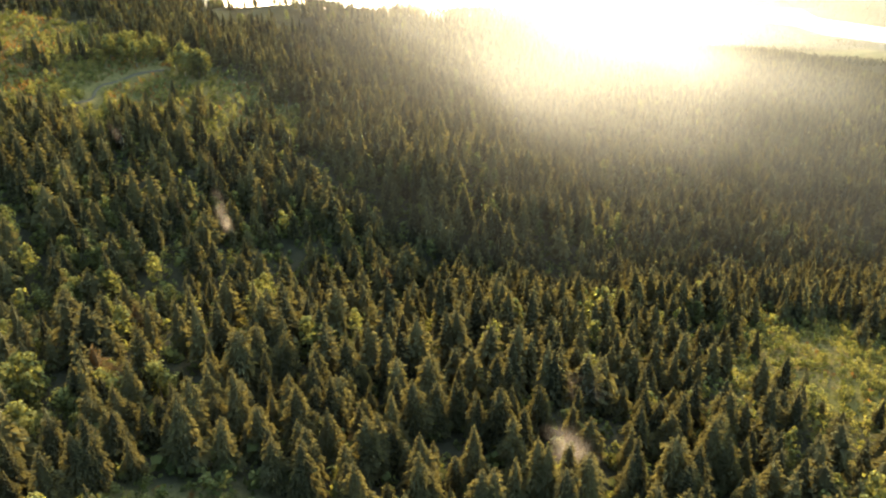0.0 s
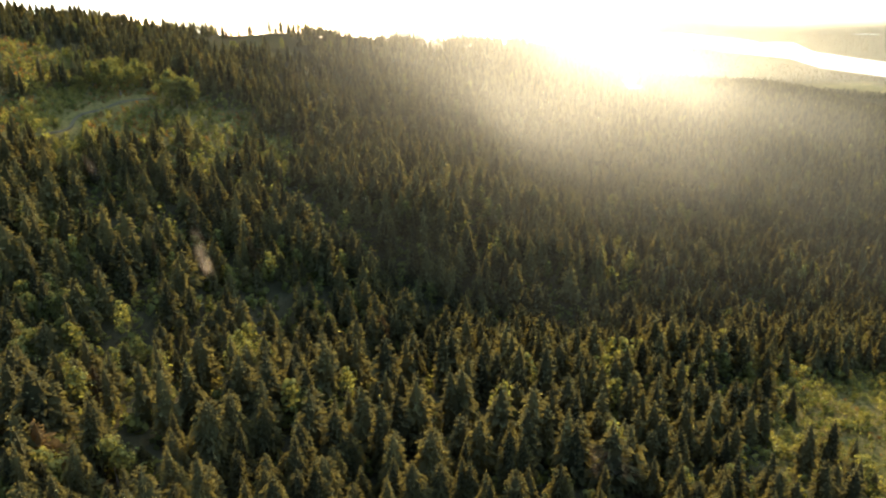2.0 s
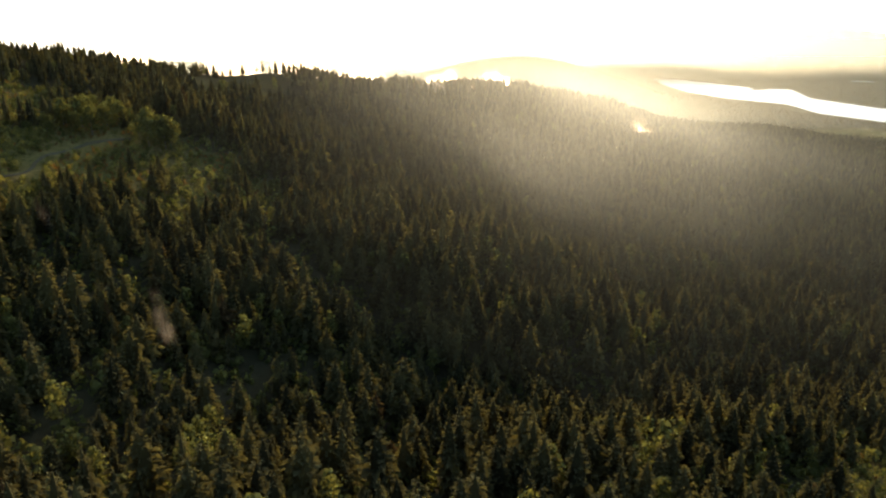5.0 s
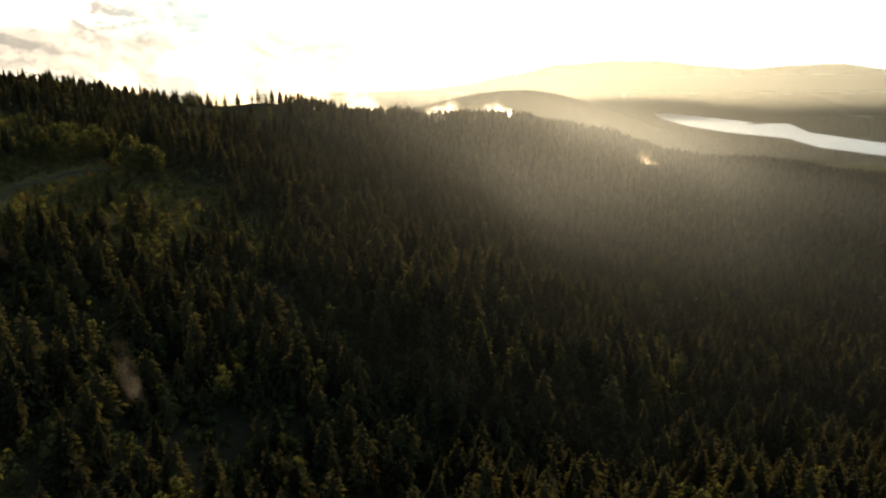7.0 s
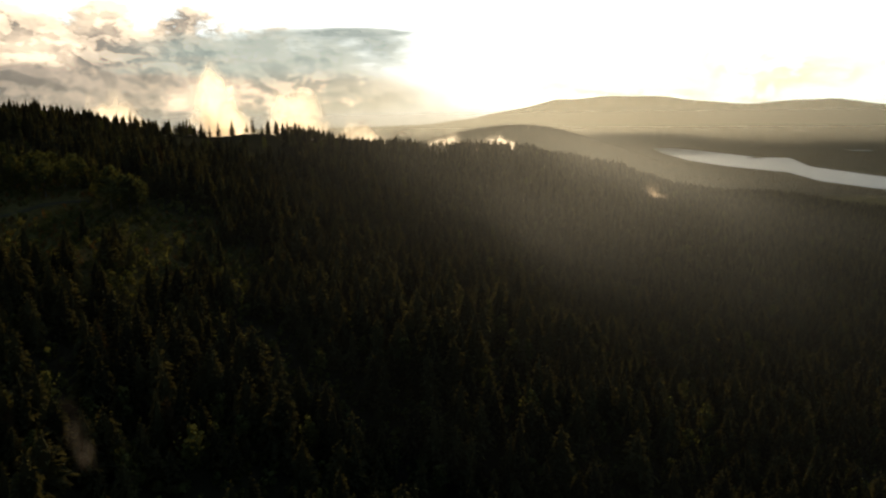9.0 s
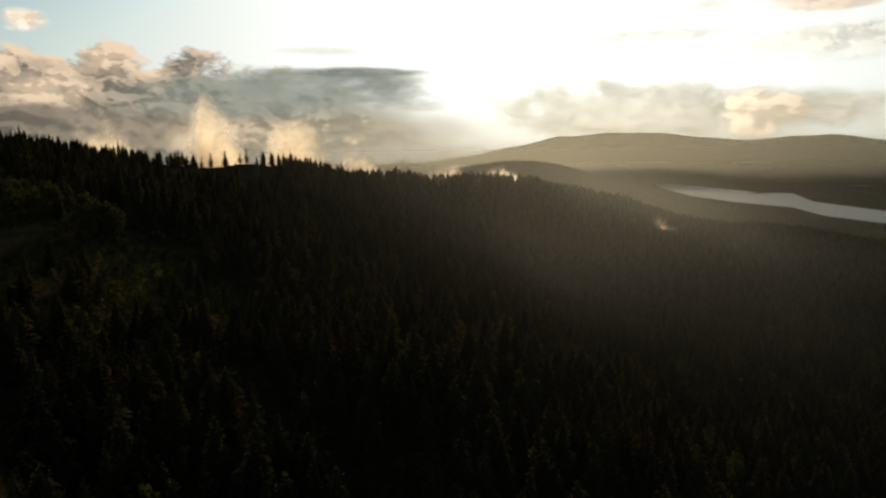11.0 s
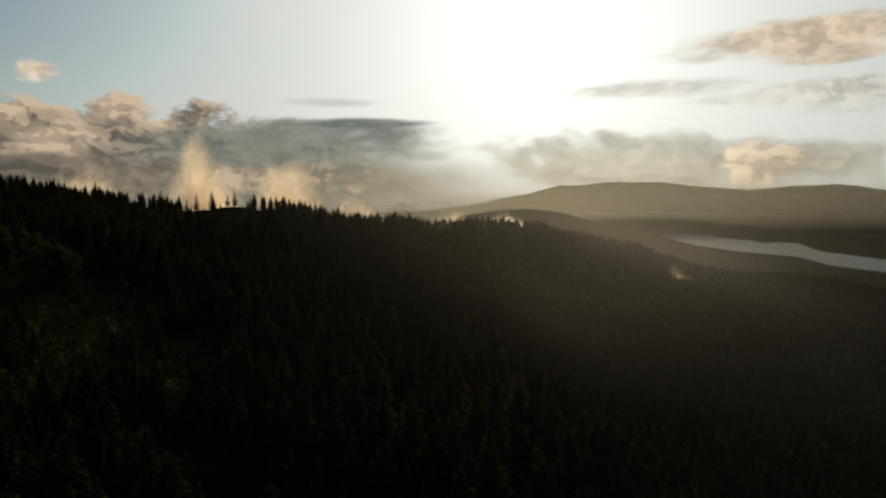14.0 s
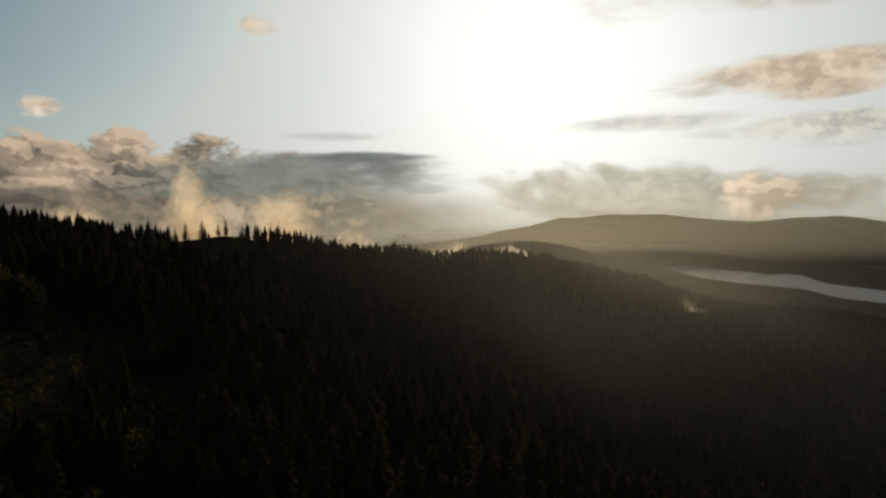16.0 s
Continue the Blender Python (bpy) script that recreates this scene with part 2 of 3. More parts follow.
def ground_z(x, y):
    """The hill with its gully towards the viewer, the valley floor behind it, the far range."""
    x, y = np.asarray(x, float), np.asarray(y, float)
    yc, hc = crest_y(x), crest_z(x)
    xe = np.clip(x, -330, 215)
    gy, gz = 223 + 0.53 * (xe + 8), 153 - 0.235 * (xe + 8)
    gz = np.minimum(gz, hc - 10)
    u = (y - gy) / (yc - gy)
    front = gz + (hc - gz) * (0.5 * np.sin(np.clip(u, 0, 1) * np.pi / 2) + 0.5 * np.clip(u, 0, 1))
    south = gz + 20 * (1 - np.exp(-np.maximum(gy - y, 0) / 52))
    back = -9 + (hc + 9) * np.exp(-(np.maximum(y - yc, 0) / 520) ** 2)
    z = np.where(y < gy, south, np.where(y < yc, front, back))
    z = np.where((x > 900) & (y < yc), -9 + (z + 9) * (1 - smooth(900, 1400, x)), z)
    r, a = np.hypot(x, y), np.degrees(np.arctan2(x, y))
    far = np.interp(a, (-90, -24, -5.8, 0, 3, 7, 9.4, 15.4, 18.5, 22, 24, 28.5, 31.5, 51, 90), (110, 110, 116, 130, 165, 245, 292, 296, 286, 252, 243, 262, 232, 215, 200))
    z = z + (far + 9) * smooth(4480, 4880, r) * (1 + 0.025 * np.sin(a * 0.5 + 0.5) + 0.013 * np.sin(a * 1.5 + 1))
    z = z + 185 * np.exp(-((x - 330) / np.where(x > 330, 470, 640)) ** 2 - ((y - 2960) / 400) ** 2) * (1 - smooth(760, 1130, x))
    z = z + 5.2 * np.exp(-((x + 13) / 30) ** 2 - ((y - 319) / 27) ** 2) - 3.1 * np.exp(-((x + 6) / 47) ** 2 - ((y - 255) / 20) ** 2)
    z = z + 1.7 * np.sin(x * 0.064 + 1.4 * np.sin(y * 0.027)) * np.sin(y * 0.047 + x * 0.03 + 0.8) * smooth(1150, 800, y)
    # spur with a hollow behind it, and a swell on the lower slope
    z = z + 4.5 * np.exp(-((x + 12) / 34) ** 2 - ((y - 338) / 30) ** 2) - 17 * np.exp(-((x - 62) / 46) ** 2 - ((y - 440) / 62) ** 2)
    z = z + 5.0 * np.exp(-((x + 72) / 32) ** 2 - ((y - 192) / 34) ** 2) - 3.0 * np.exp(-((x + 60) / 60) ** 2 - ((y - 375) / 40) ** 2)
    rough = 1.2 * np.sin(x * 0.105 + 1.3 * np.sin(y * 0.025)) + 1.0 * np.sin(y * 0.088 + 1.7 * np.sin(x * 0.045)) + 0.5 * np.sin(x * 0.30 + y * 0.20)
    return z + 0.65 * rough * (1 - smooth(900, 1300, r))


CLEARINGS = [(-152, 350, 76, 52, 0.35), (137, 209, 60, 38, 0.5), (-48, 97, 26, 10, 0.0), (-235, 409, 57, 43, 0.15), (-139, 583, 40, 85, 0.1), (1085, 1870, 200, 120, 0.3)]


def openness(x, y):
    """1 inside a clearing, 0 in the closed wood."""
    best = np.zeros(np.shape(x))
    for cx, cy, a, b, turn in CLEARINGS:
        u, v = x - cx, y - cy
        p = (u * np.cos(turn) + v * np.sin(turn)) / a
        q = (v * np.cos(turn) - u * np.sin(turn)) / b
        wave = 0.18 * np.sin(x * 0.19 + 2 * np.sin(y * 0.09)) + 0.12 * np.sin(y * 0.19 + x * 0.05)
        best = np.maximum(best, 1 - smooth(0.75, 1.1, np.hypot(p, q) + wave))
    return best


def mesh_from(name, verts, faces, mat, smooth_shade=False, **floats):
    """A mesh from arrays: faces is (n, 3) or (n, 4); floats are per-vertex attributes."""
    me = bpy.data.meshes.new(name)
    k = faces.shape[1]
    me.vertices.add(len(verts))
    me.vertices.foreach_set("co", np.asarray(verts, np.float32).ravel())
    me.loops.add(faces.size)
    me.loops.foreach_set("vertex_index", np.asarray(faces, np.int32).ravel())
    me.polygons.add(len(faces))
    me.polygons.foreach_set("loop_start", np.arange(0, faces.size, k, dtype=np.int32))
    me.update(calc_edges=True)
    me.polygons.foreach_set("use_smooth", np.full(len(faces), smooth_shade))
    for key, value in floats.items():
        a = me.attributes.new(key, "FLOAT", "POINT")
        a.data.foreach_set("value", np.asarray(value, np.float32))
    me.materials.append(mat)
    return me


def grid_faces(nx, ny):
    i = (np.arange(ny - 1)[:, None] * nx + np.arange(nx - 1)[None]).ravel()
    return np.stack([i, i + 1, i + nx + 1, i + nx], 1)


def steps(lo, a, b, hi, fine, coarse):
    return np.concatenate([np.arange(lo, a, coarse), np.arange(a, b, fine), np.arange(b, hi + 1, coarse)])


gx, gy_ = np.meshgrid(steps(-6000, -450, 900, 6000, 7.0, 90.0), steps(-900, -60, 1450, 6500, 7.0, 75.0))
gv = np.stack([gx, gy_, ground_z(gx, gy_)], 2).reshape(-1, 3)
ground = new("ground", mesh_from("ground", gv, grid_faces(gx.shape[1], gx.shape[0]), M_EARTH, True, grass=openness(gv[:, 0], gv[:, 1]) * (1 - np.exp(-((gv[:, 1] - 585) / 75) ** 2))))
tagged(ground, "wooded hillside and valley floor of dark earth and heath", "ground", kind="structure")


def shore(name, near, far, label):
    """A lake between its two shores, given as functions' knots."""
    pts = [*near, *reversed(far)]
    bm = bmesh.new()
    bm.faces.new([bm.verts.new((x, y, -8.0)) for x, y in pts])
    bmesh.ops.triangulate(bm, faces=bm.faces[:])
    me = bpy.data.meshes.new(name)
    bm.to_mesh(me)
    bm.free()
    me.materials.append(M_WATER)
    return tagged(new(name, me), label, "lake", kind="structure")


NEAR_SHORE = [(1310, 4430), (1195, 3840), (1160, 3330), (1200, 3000), (1315, 2710), (1270, 2400), (1325, 2190), (1390, 1950)]
FAR_SHORE = [(1330, 4440), (1450, 3930), (1540, 3450), (1655, 3380), (1515, 2930), (1545, 2540), (1640, 2100)]


def in_lake(x, y, margin):
    """Whether a place lies between the shores, with a margin."""
    near = np.interp(-y, [-p[1] for p in NEAR_SHORE], [p[0] for p in NEAR_SHORE])
    far = np.interp(-y, [-p[1] for p in FAR_SHORE], [p[0] for p in FAR_SHORE])
    return (y < 4440) & (y > 1950) & (x > near - margin) & (x < far + margin)


shore("water", NEAR_SHORE, FAR_SHORE, "pale lake reflecting the bright sky in the valley")
shore("water", [(2194, 3830), (2280, 3745)], [(2180, 3900), (2300, 3820)], "small far pond shining in the valley woods")


# ---- trees ----
def conifer_shape(seed, sprays, height=20.0, radius=3.9, blunt=0.78, core=7, wide=1.0, core_size=0.61, rings=(0.08, 0.30, 0.55, 0.78)):
    """Crown of a conifer: many short drooping sprays on an uneven, lobed outline round a dark core. Returns verts and triangles."""
    r = np.random.default_rng(seed)
    p = r.uniform(0, 6.28, 4)
    whorls = r.integers(13, 19)
    v, f, tip_of = [], [], []

    def outline(h, ang):
        lobes = 1 + 0.20 * np.sin(2 * ang + p[0] + 4 * h) + 0.17 * np.sin(3 * ang + p[1] - 9 * h) + 0.13 * np.sin(17 * h + p[2])
        return radius * (1 - h) ** blunt * (0.72 + 0.28 * min(1.0, h / 0.22)) * lobes

    def spray(root, aim, side, length, width, droop):
        mid = root + aim * length * 0.5 + np.array((0, 0, droop * 0.15))
        tip = root + aim * length + np.array((0, 0, -droop))
        i = len(v)
        v.extend([root, mid + side * width, tip, mid - side * width])
        f.extend([(i, i + 1, i + 2), (i, i + 2, i + 3)])
        # weight of the painted sunlit rim: hardly any at the root, full at the tip
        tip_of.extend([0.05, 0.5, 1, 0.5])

    for k in range(sprays):
        h = 1 - (1 - (k + r.uniform(0, 1)) / sprays) ** 0.62
        h = 0.07 + 0.92 * np.clip(0.55 * h + 0.45 * np.round(h * whorls) / whorls + r.normal(0, 0.008), 0, 1)
        ang = r.uniform(0, 2 * np.pi)
        reach = outline(h, ang) * r.choice((0.72, 0.9, 1.0, 1.12), p=(0.2, 0.3, 0.35, 0.15)) + 0.22
        ln = min(reach, (reach * r.uniform(0.30, 0.55) + 0.35) * (0.4 + 0.6 * wide))
        turn = ang + r.normal(0, 0.28)
        aim = np.array((np.cos(turn), np.sin(turn), 0.10 + 0.55 * h * h))
        side = np.array((-np.sin(turn), np.cos(turn), r.uniform(-0.5, 0.5)))
        root = np.array((np.cos(ang) * (reach - ln), np.sin(ang) * (reach - ln), height * h + 0.25 * ln))
        spray(root, aim, side, ln, (ln * r.uniform(0.20, 0.34) + 0.10) * wide, ln * r.uniform(0.25, 0.6))
    for k in range(3):
        lean = r.normal(0, 0.10, 2)
        spray(np.array((0, 0, height * 0.95)), np.array((lean[0], lean[1], 1.0)), np.array((np.cos(k * 2.1), np.sin(k * 2.1), 0)), height * r.uniform(0.05, 0.08), 0.16, 0.0)
    i = len(v)
    for h in rings:
        for a in range(core):
            t = 2 * np.pi * (a + 0.5 * h * 4) / core
            q = outline(h, t) * r.uniform(0.82, 1.18) * core_size
            v.append(np.array((q * np.cos(t), q * np.sin(t), height * (h + r.uniform(-0.02, 0.02)))))
    v.append(np.array((0, 0, height * 0.96)))
    for k in range(len(rings)):
        for a in range(core):
            c, d = i + k * core + a, i + k * core + (a + 1) % core
            if k == len(rings) - 1:
                f.append((c, d, len(v) - 1))
            else:
                f.extend([(c, d, d + core), (c, d + core, c + core)])
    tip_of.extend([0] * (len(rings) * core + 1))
    return np.array(v), np.array(f), np.array(tip_of)


def leafy_shape(seed, leaves, height, width, size, low=0.22, masses=9):
    """Crown of a broadleaf tree or shrub: small leaf clumps on the skin of overlapping masses that narrow towards the top, with gaps."""
    r = np.random.default_rng(seed)
    heaps = []
    for k in range(masses):
        up = low + 0.16 + (0.92 - low - 0.16) * (k + r.uniform(0, 0.8)) / masses
        belly = np.sin(np.pi * np.clip(0.22 + 0.72 * (up - low) / (1 - low), 0, 1)) ** 0.8
        ang, off = r.uniform(0, 6.28), r.uniform(0.05, 0.30) * width * belly
        heaps.append((off * np.cos(ang), off * np.sin(ang), height * up, width * belly * r.uniform(0.22, 0.36)))
    v, f, tip_of = [], [], []
    for _ in range(leaves):
        x, y, z, m = heaps[r.integers(masses)]
        d = r.normal(size=3)
        d /= np.linalg.norm(d)
        deep = r.uniform(0.6, 1.1)
        c = np.array((x, y, z)) + d * m * deep * np.array((1, 1, 1.15))
        if c[2] < height * low * 0.6:
            continue
        t = np.cross(d, r.normal(size=3))
        t /= np.linalg.norm(t) + 1e-6
        b = np.cross(d, t) + d * r.uniform(-0.6, 0.6)
        s = size * r.uniform(0.6, 1.3)
        i = len(v)
        v.extend([c + t * s, c + b * s * 0.7, c - t * s * 0.9, c - b * s * 0.8])
        f.extend([(i, i + 1, i + 2), (i, i + 2, i + 3)])
        # outer and upward leaves take more of the painted sunlit colour
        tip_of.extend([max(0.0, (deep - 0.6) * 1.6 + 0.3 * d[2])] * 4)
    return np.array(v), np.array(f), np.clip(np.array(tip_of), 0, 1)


def trunk_shape(height, radius, sides=6):
    z = np.linspace(0, 1, 4)
    t = 2 * np.pi * np.arange(sides) / sides
    v = np.concatenate([np.stack([radius * (1 - 0.93 * k) * np.cos(t), radius * (1 - 0.93 * k) * np.sin(t), np.full(sides, -0.6 + (height + 0.6) * k)], 1) for k in z])
    f = [(k * sides + a, k * sides + (a + 1) % sides, (k + 1) * sides + (a + 1) % sides, (k + 1) * sides + a) for k in range(3) for a in range(sides)]
    return v, np.array(f)


def plant_many(name, shapes, xs, ys, heights, base, mat, label, category):
    """ONE object of many plants: each a turned, scaled copy of one of the shapes."""
    pick = rng.integers(len(shapes), size=len(xs))
    zs = ground_z(xs, ys)
    allv, allf, allt, allp, at = [], [], [], [], 0
    for k, (v, f, tip) in enumerate(shapes):
        m = np.nonzero(pick == k)[0]
        if not len(m):
            continue
        s = heights[m] / base
        fat = s * rng.uniform(0.85, 1.2, len(m))
        ang = rng.uniform(0, 2 * np.pi, len(m))
        lean = rng.normal(0, 0.015, (len(m), 2))
        c, sn = np.cos(ang), np.sin(ang)
        x = (v[None, :, 0] * c[:, None] - v[None, :, 1] * sn[:, None]) * fat[:, None] + v[None, :, 2] * lean[:, :1] * s[:, None] + xs[m][:, None]
        y = (v[None, :, 0] * sn[:, None] + v[None, :, 1] * c[:, None]) * fat[:, None] + v[None, :, 2] * lean[:, 1:] * s[:, None] + ys[m][:, None]
        z = v[None, :, 2] * s[:, None] + zs[m][:, None] - 0.3
        allv.append(np.stack([x, y, z], 2).reshape(-1, 3))
        allf.append((f[None] + (np.arange(len(m)) * len(v))[:, None, None] + at).reshape(-1, 3))
        allt.append(np.repeat(rng.uniform(0, 1, len(m)), len(v)))
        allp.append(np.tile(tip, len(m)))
        at += len(m) * len(v)
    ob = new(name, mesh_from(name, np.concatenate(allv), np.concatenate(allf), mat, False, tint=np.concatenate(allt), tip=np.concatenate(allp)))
    return tagged(ob, label, category, kind="stuff")


def scatter(x0, x1, y0, y1, gap):
    """Jittered places at about one per gap squared."""
    x, y = np.meshgrid(np.arange(x0, x1, gap), np.arange(y0, y1, gap))
    x, y = x.ravel(), y.ravel()
    return x + rng.uniform(-0.46, 0.46, len(x)) * gap, y + rng.uniform(-0.46, 0.46, len(x)) * gap


def height_at(x, y):
    """Tree heights: stands of older and younger wood."""
    stand = 0.5 + 0.5 * np.sin(x * 0.031 + 2.2 * np.sin(y * 0.014)) * np.cos(y * 0.025 + 1.1)
    up = smooth(290, 620, y - 0.45 * x)
    return (16.0 - 5.0 * up) * (0.76 + 0.36 * stand) + rng.uniform(-3.8, 4.2, np.shape(x)) * (1 - 0.3 * up)


KINDS = ((4.7, 0.84), (5.4, 0.70), (4.6, 0.58), (5.2, 0.95), (5.2, 0.50), (4.2, 0.74))
HI = [conifer_shape(s, 760, radius=q, blunt=e, wide=0.66) for s, (q, e) in enumerate(KINDS)]
MID = [conifer_shape(20 + s, 185, radius=q * 1.03, blunt=e, core=5, wide=1.0, rings=(0.08, 0.40, 0.70)) for s, (q, e) in enumerate(KINDS)]
LOW = [conifer_shape(40 + s, 36, radius=q * 1.12, blunt=e, core=5, wide=1.25, rings=(0.08, 0.48)) for s, (q, e) in enumerate(KINDS)]
TRUNK = mesh_from("trunk", *trunk_shape(19.0, 0.26), M_BARK)
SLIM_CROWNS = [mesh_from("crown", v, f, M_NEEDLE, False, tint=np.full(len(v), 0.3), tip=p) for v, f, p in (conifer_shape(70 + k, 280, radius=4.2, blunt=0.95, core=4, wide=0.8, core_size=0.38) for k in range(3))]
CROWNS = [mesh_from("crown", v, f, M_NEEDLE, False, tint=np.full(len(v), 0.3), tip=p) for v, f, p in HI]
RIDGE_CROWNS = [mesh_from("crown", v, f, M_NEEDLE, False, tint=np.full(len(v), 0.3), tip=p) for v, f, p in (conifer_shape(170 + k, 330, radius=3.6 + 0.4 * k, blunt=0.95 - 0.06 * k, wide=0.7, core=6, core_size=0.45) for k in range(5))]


def single_tree(name, crown, trunk, x, y, height, base, label, category, group):
    """A tree of its own: an empty at its foot with trunk and crown."""
    tree = new(name)
    s = height / base
    tree.matrix_basis = Matrix.LocRotScale((x, y, float(ground_z(x, y)) - 0.2), Euler((0, 0, rng.uniform(0, 6.28))), (s * rng.uniform(0.9, 1.15),) * 2 + (s,))
    for part_name, me in (("trunk", trunk), ("crown", crown)):
        p = new(part_name, me)
        p.parent = tree
    return tagged(tree, label, category, group)


stands = [scatter(-420, 660, -95, 235, 6.1), scatter(-420, 660, 235, 480, 6.1), scatter(-420, 660, 480, 1180, 6.0)]
xs, ys = (np.concatenate([p[k] for p in stands]) for k in (0, 1))
depth_ok = (ys < crest_y(xs) + 70) & (xs < 120 + 0.72 * ys) & (xs > -110 - 0.64 * ys)
gaps = smooth(0.62, 0.85, 0.5 + 0.28 * np.sin(xs * 0.083 + 2.1 * np.sin(ys * 0.041)) + 0.28 * np.sin(ys * 0.097 + 1.9 * np.sin(xs * 0.052 + 1)))
keep = depth_ok & (rng.uniform(size=len(xs)) < 0.93 - 0.92 * openness(xs, ys) - 0.5 * gaps * (ys < 480) - 0.25 * np.exp(-((ys - crest_y(xs)) / 30) ** 2))
xs, ys = xs[keep], ys[keep]
hs = height_at(xs, ys) * np.where(rng.uniform(size=len(xs)) < 0.16, rng.uniform(0.5, 0.8, len(xs)), 1.0)
ridge = np.abs(ys - crest_y(xs)) < 26
near = (ys < 190) & (np.abs(xs) < 75) & (ys > 92)
near_idx = np.nonzero(near)[0][:185]
for i in near_idx:
    single_tree("conifer", CROWNS[i % 6], TRUNK, xs[i], ys[i], hs[i], 20.0, "tall dark green spruce with drooping boughs in dense forest", "conifer", "conifers of the lower slope")
ridge_idx = np.nonzero(ridge & (np.abs(ys - crest_y(xs)) < 8) & (xs > -260) & (xs < 200))[0][::2][:100]
for i in ridge_idx:
    single_tree("conifer", RIDGE_CROWNS[i % 5], TRUNK, xs[i], ys[i], hs[i] * rng.choice((0.6, 0.85, 1.0, 1.25)), 20.0, "dark spruce standing in silhouette on the ridge line", "conifer", "conifers of the ridge")
rest = np.ones(len(xs), bool)
rest[near_idx] = False
rest[ridge_idx] = False
bright = rest & (rng.uniform(size=len(xs)) < 0.05 + 0.22 * (xs < -48) * (ys < 260) + 0.20 * (xs > 40) * (ys < 235))
rest &= ~bright
mid = rest & (((ys < 480) & (ys > 55) & (xs < 230) & (xs > -180)) | (ridge & (xs < 290)))
low = rest & ~mid
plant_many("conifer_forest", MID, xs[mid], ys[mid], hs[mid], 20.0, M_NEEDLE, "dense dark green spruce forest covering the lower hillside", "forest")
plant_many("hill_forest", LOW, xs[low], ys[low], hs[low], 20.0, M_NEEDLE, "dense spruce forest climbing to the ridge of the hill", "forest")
rust_idx = np.nonzero(mid)[0][::61]
plant_many("dead_conifers", MID, xs[rust_idx] + 2.2, ys[rust_idx] + 2.2, hs[rust_idx] * 0.85, 20.0, M_DEAD, "withered rust-brown spruces scattered in the forest", "dead trees")
MIXED = [leafy_shape(50 + s, 230, 14.0, 6.0 + 0.6 * s, 0.58) for s in range(5)]
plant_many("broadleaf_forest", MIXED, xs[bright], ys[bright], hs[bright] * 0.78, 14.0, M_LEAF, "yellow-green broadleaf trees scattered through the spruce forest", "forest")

# lone trees on the bare part of the ridge
for x, h in ((-175.2, 13.4), (-165.9, 5.5), (-159.9, 9.5), (-153.9, 12.0), (-144.3, 12.6), (-134.4, 8.4), (-130.1, 12.0), (-120.3, 7.5), (-113.0, 10.8), (-103.1, 7.6)):
    single_tree("conifer", SLIM_CROWNS[int(h * 10) % 3], TRUNK, x, 588.0, h, 20.0, "slim lone spruce on the bare crest of the ridge", "conifer", "conifers of the ridge")

LEAFY = [leafy_shape(60 + s, 850, 11.0, 7.4 + 0.5 * s, 0.40) for s in range(4)]
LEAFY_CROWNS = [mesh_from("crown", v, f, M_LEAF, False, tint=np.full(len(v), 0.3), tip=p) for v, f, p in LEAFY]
LEAFY_TRUNK = mesh_from("trunk", *trunk_shape(8.0, 0.22), M_BARK)
for cx, cy, spread, count, tall in ((-106, 197, 17, 14, 9), (-78, 121, 12, 9, 9.5), (-163, 388, 16, 12, 11.5), (-133, 385, 6.5, 5, 13), (-91, 119, 13, 8, 9)):
    for _ in range(count):
        x, y = cx + rng.normal(0, spread * 0.5), cy + rng.normal(0, spread * 0.5)
        single_tree("broadleaf_tree", LEAFY_CROWNS[rng.integers(4)], LEAFY_TRUNK, x, y, tall * rng.uniform(0.75, 1.25), 11.0, "sunlit yellow-green broadleaf tree at the edge of spruce forest", "tree", "broadleaf trees")

# heath and shrubs in the clearings
TRACK = [(-177, 302), (-167, 309), (-158, 323), (-166, 342), (-161, 355), (-150, 375), (-141, 380)]


def off_track(x, y, gap):
    """Whether a place keeps clear of the gravel track."""
    free = np.ones(np.shape(x), bool)
    for (ax, ay), (bx, by) in zip(TRACK, TRACK[1:]):
        t = np.clip(((x - ax) * (bx - ax) + (y - ay) * (by - ay)) / ((bx - ax) ** 2 + (by - ay) ** 2), 0, 1)
        free &= np.hypot(x - ax - t * (bx - ax), y - ay - t * (by - ay)) > gap
    return free


SHRUB = [leafy_shape(80 + s, 52, 2.4, 3.2, 0.34, 0.05, 5) for s in range(6)]
sx, sy = scatter(-300, 230, 80, 600, 2.0)
m = (rng.uniform(size=len(sx)) < 0.85 * openness(sx, sy)) & (sy < 480) & off_track(sx, sy, 3.6)
sx, sy = sx[m], sy[m]
rust = rng.uniform(size=len(sx)) < np.where(sy > 300, 0.30 + 0.3 * np.sin(sx * 0.11 + sy * 0.05), 0.05)
plant_many("shrubs", SHRUB, sx[~rust], sy[~rust], 0.8 + 3.0 * rng.uniform(0, 1, (~rust).sum()) ** 2.2, 2.4, M_SHRUB, "sunlit yellow-green shrubs and saplings in the clearings", "shrubs")
plant_many("rusty_shrubs", SHRUB, sx[rust], sy[rust], rng.uniform(0.6, 1.9, rust.sum()), 2.4, M_RUST, "rust-coloured shrubs and bracken in the hillside clearing", "shrubs")

UNDER = [leafy_shape(110 + s, 22, 2.4, 3.8, 0.60, 0.05, 4) for s in range(5)]
ux, uy = scatter(-210, 250, 75, 430, 4.2)
m = (np.abs(ux) < 75 + 0.55 * uy) & (openness(ux, uy) < 0.6)
ux, uy = ux[m], uy[m]
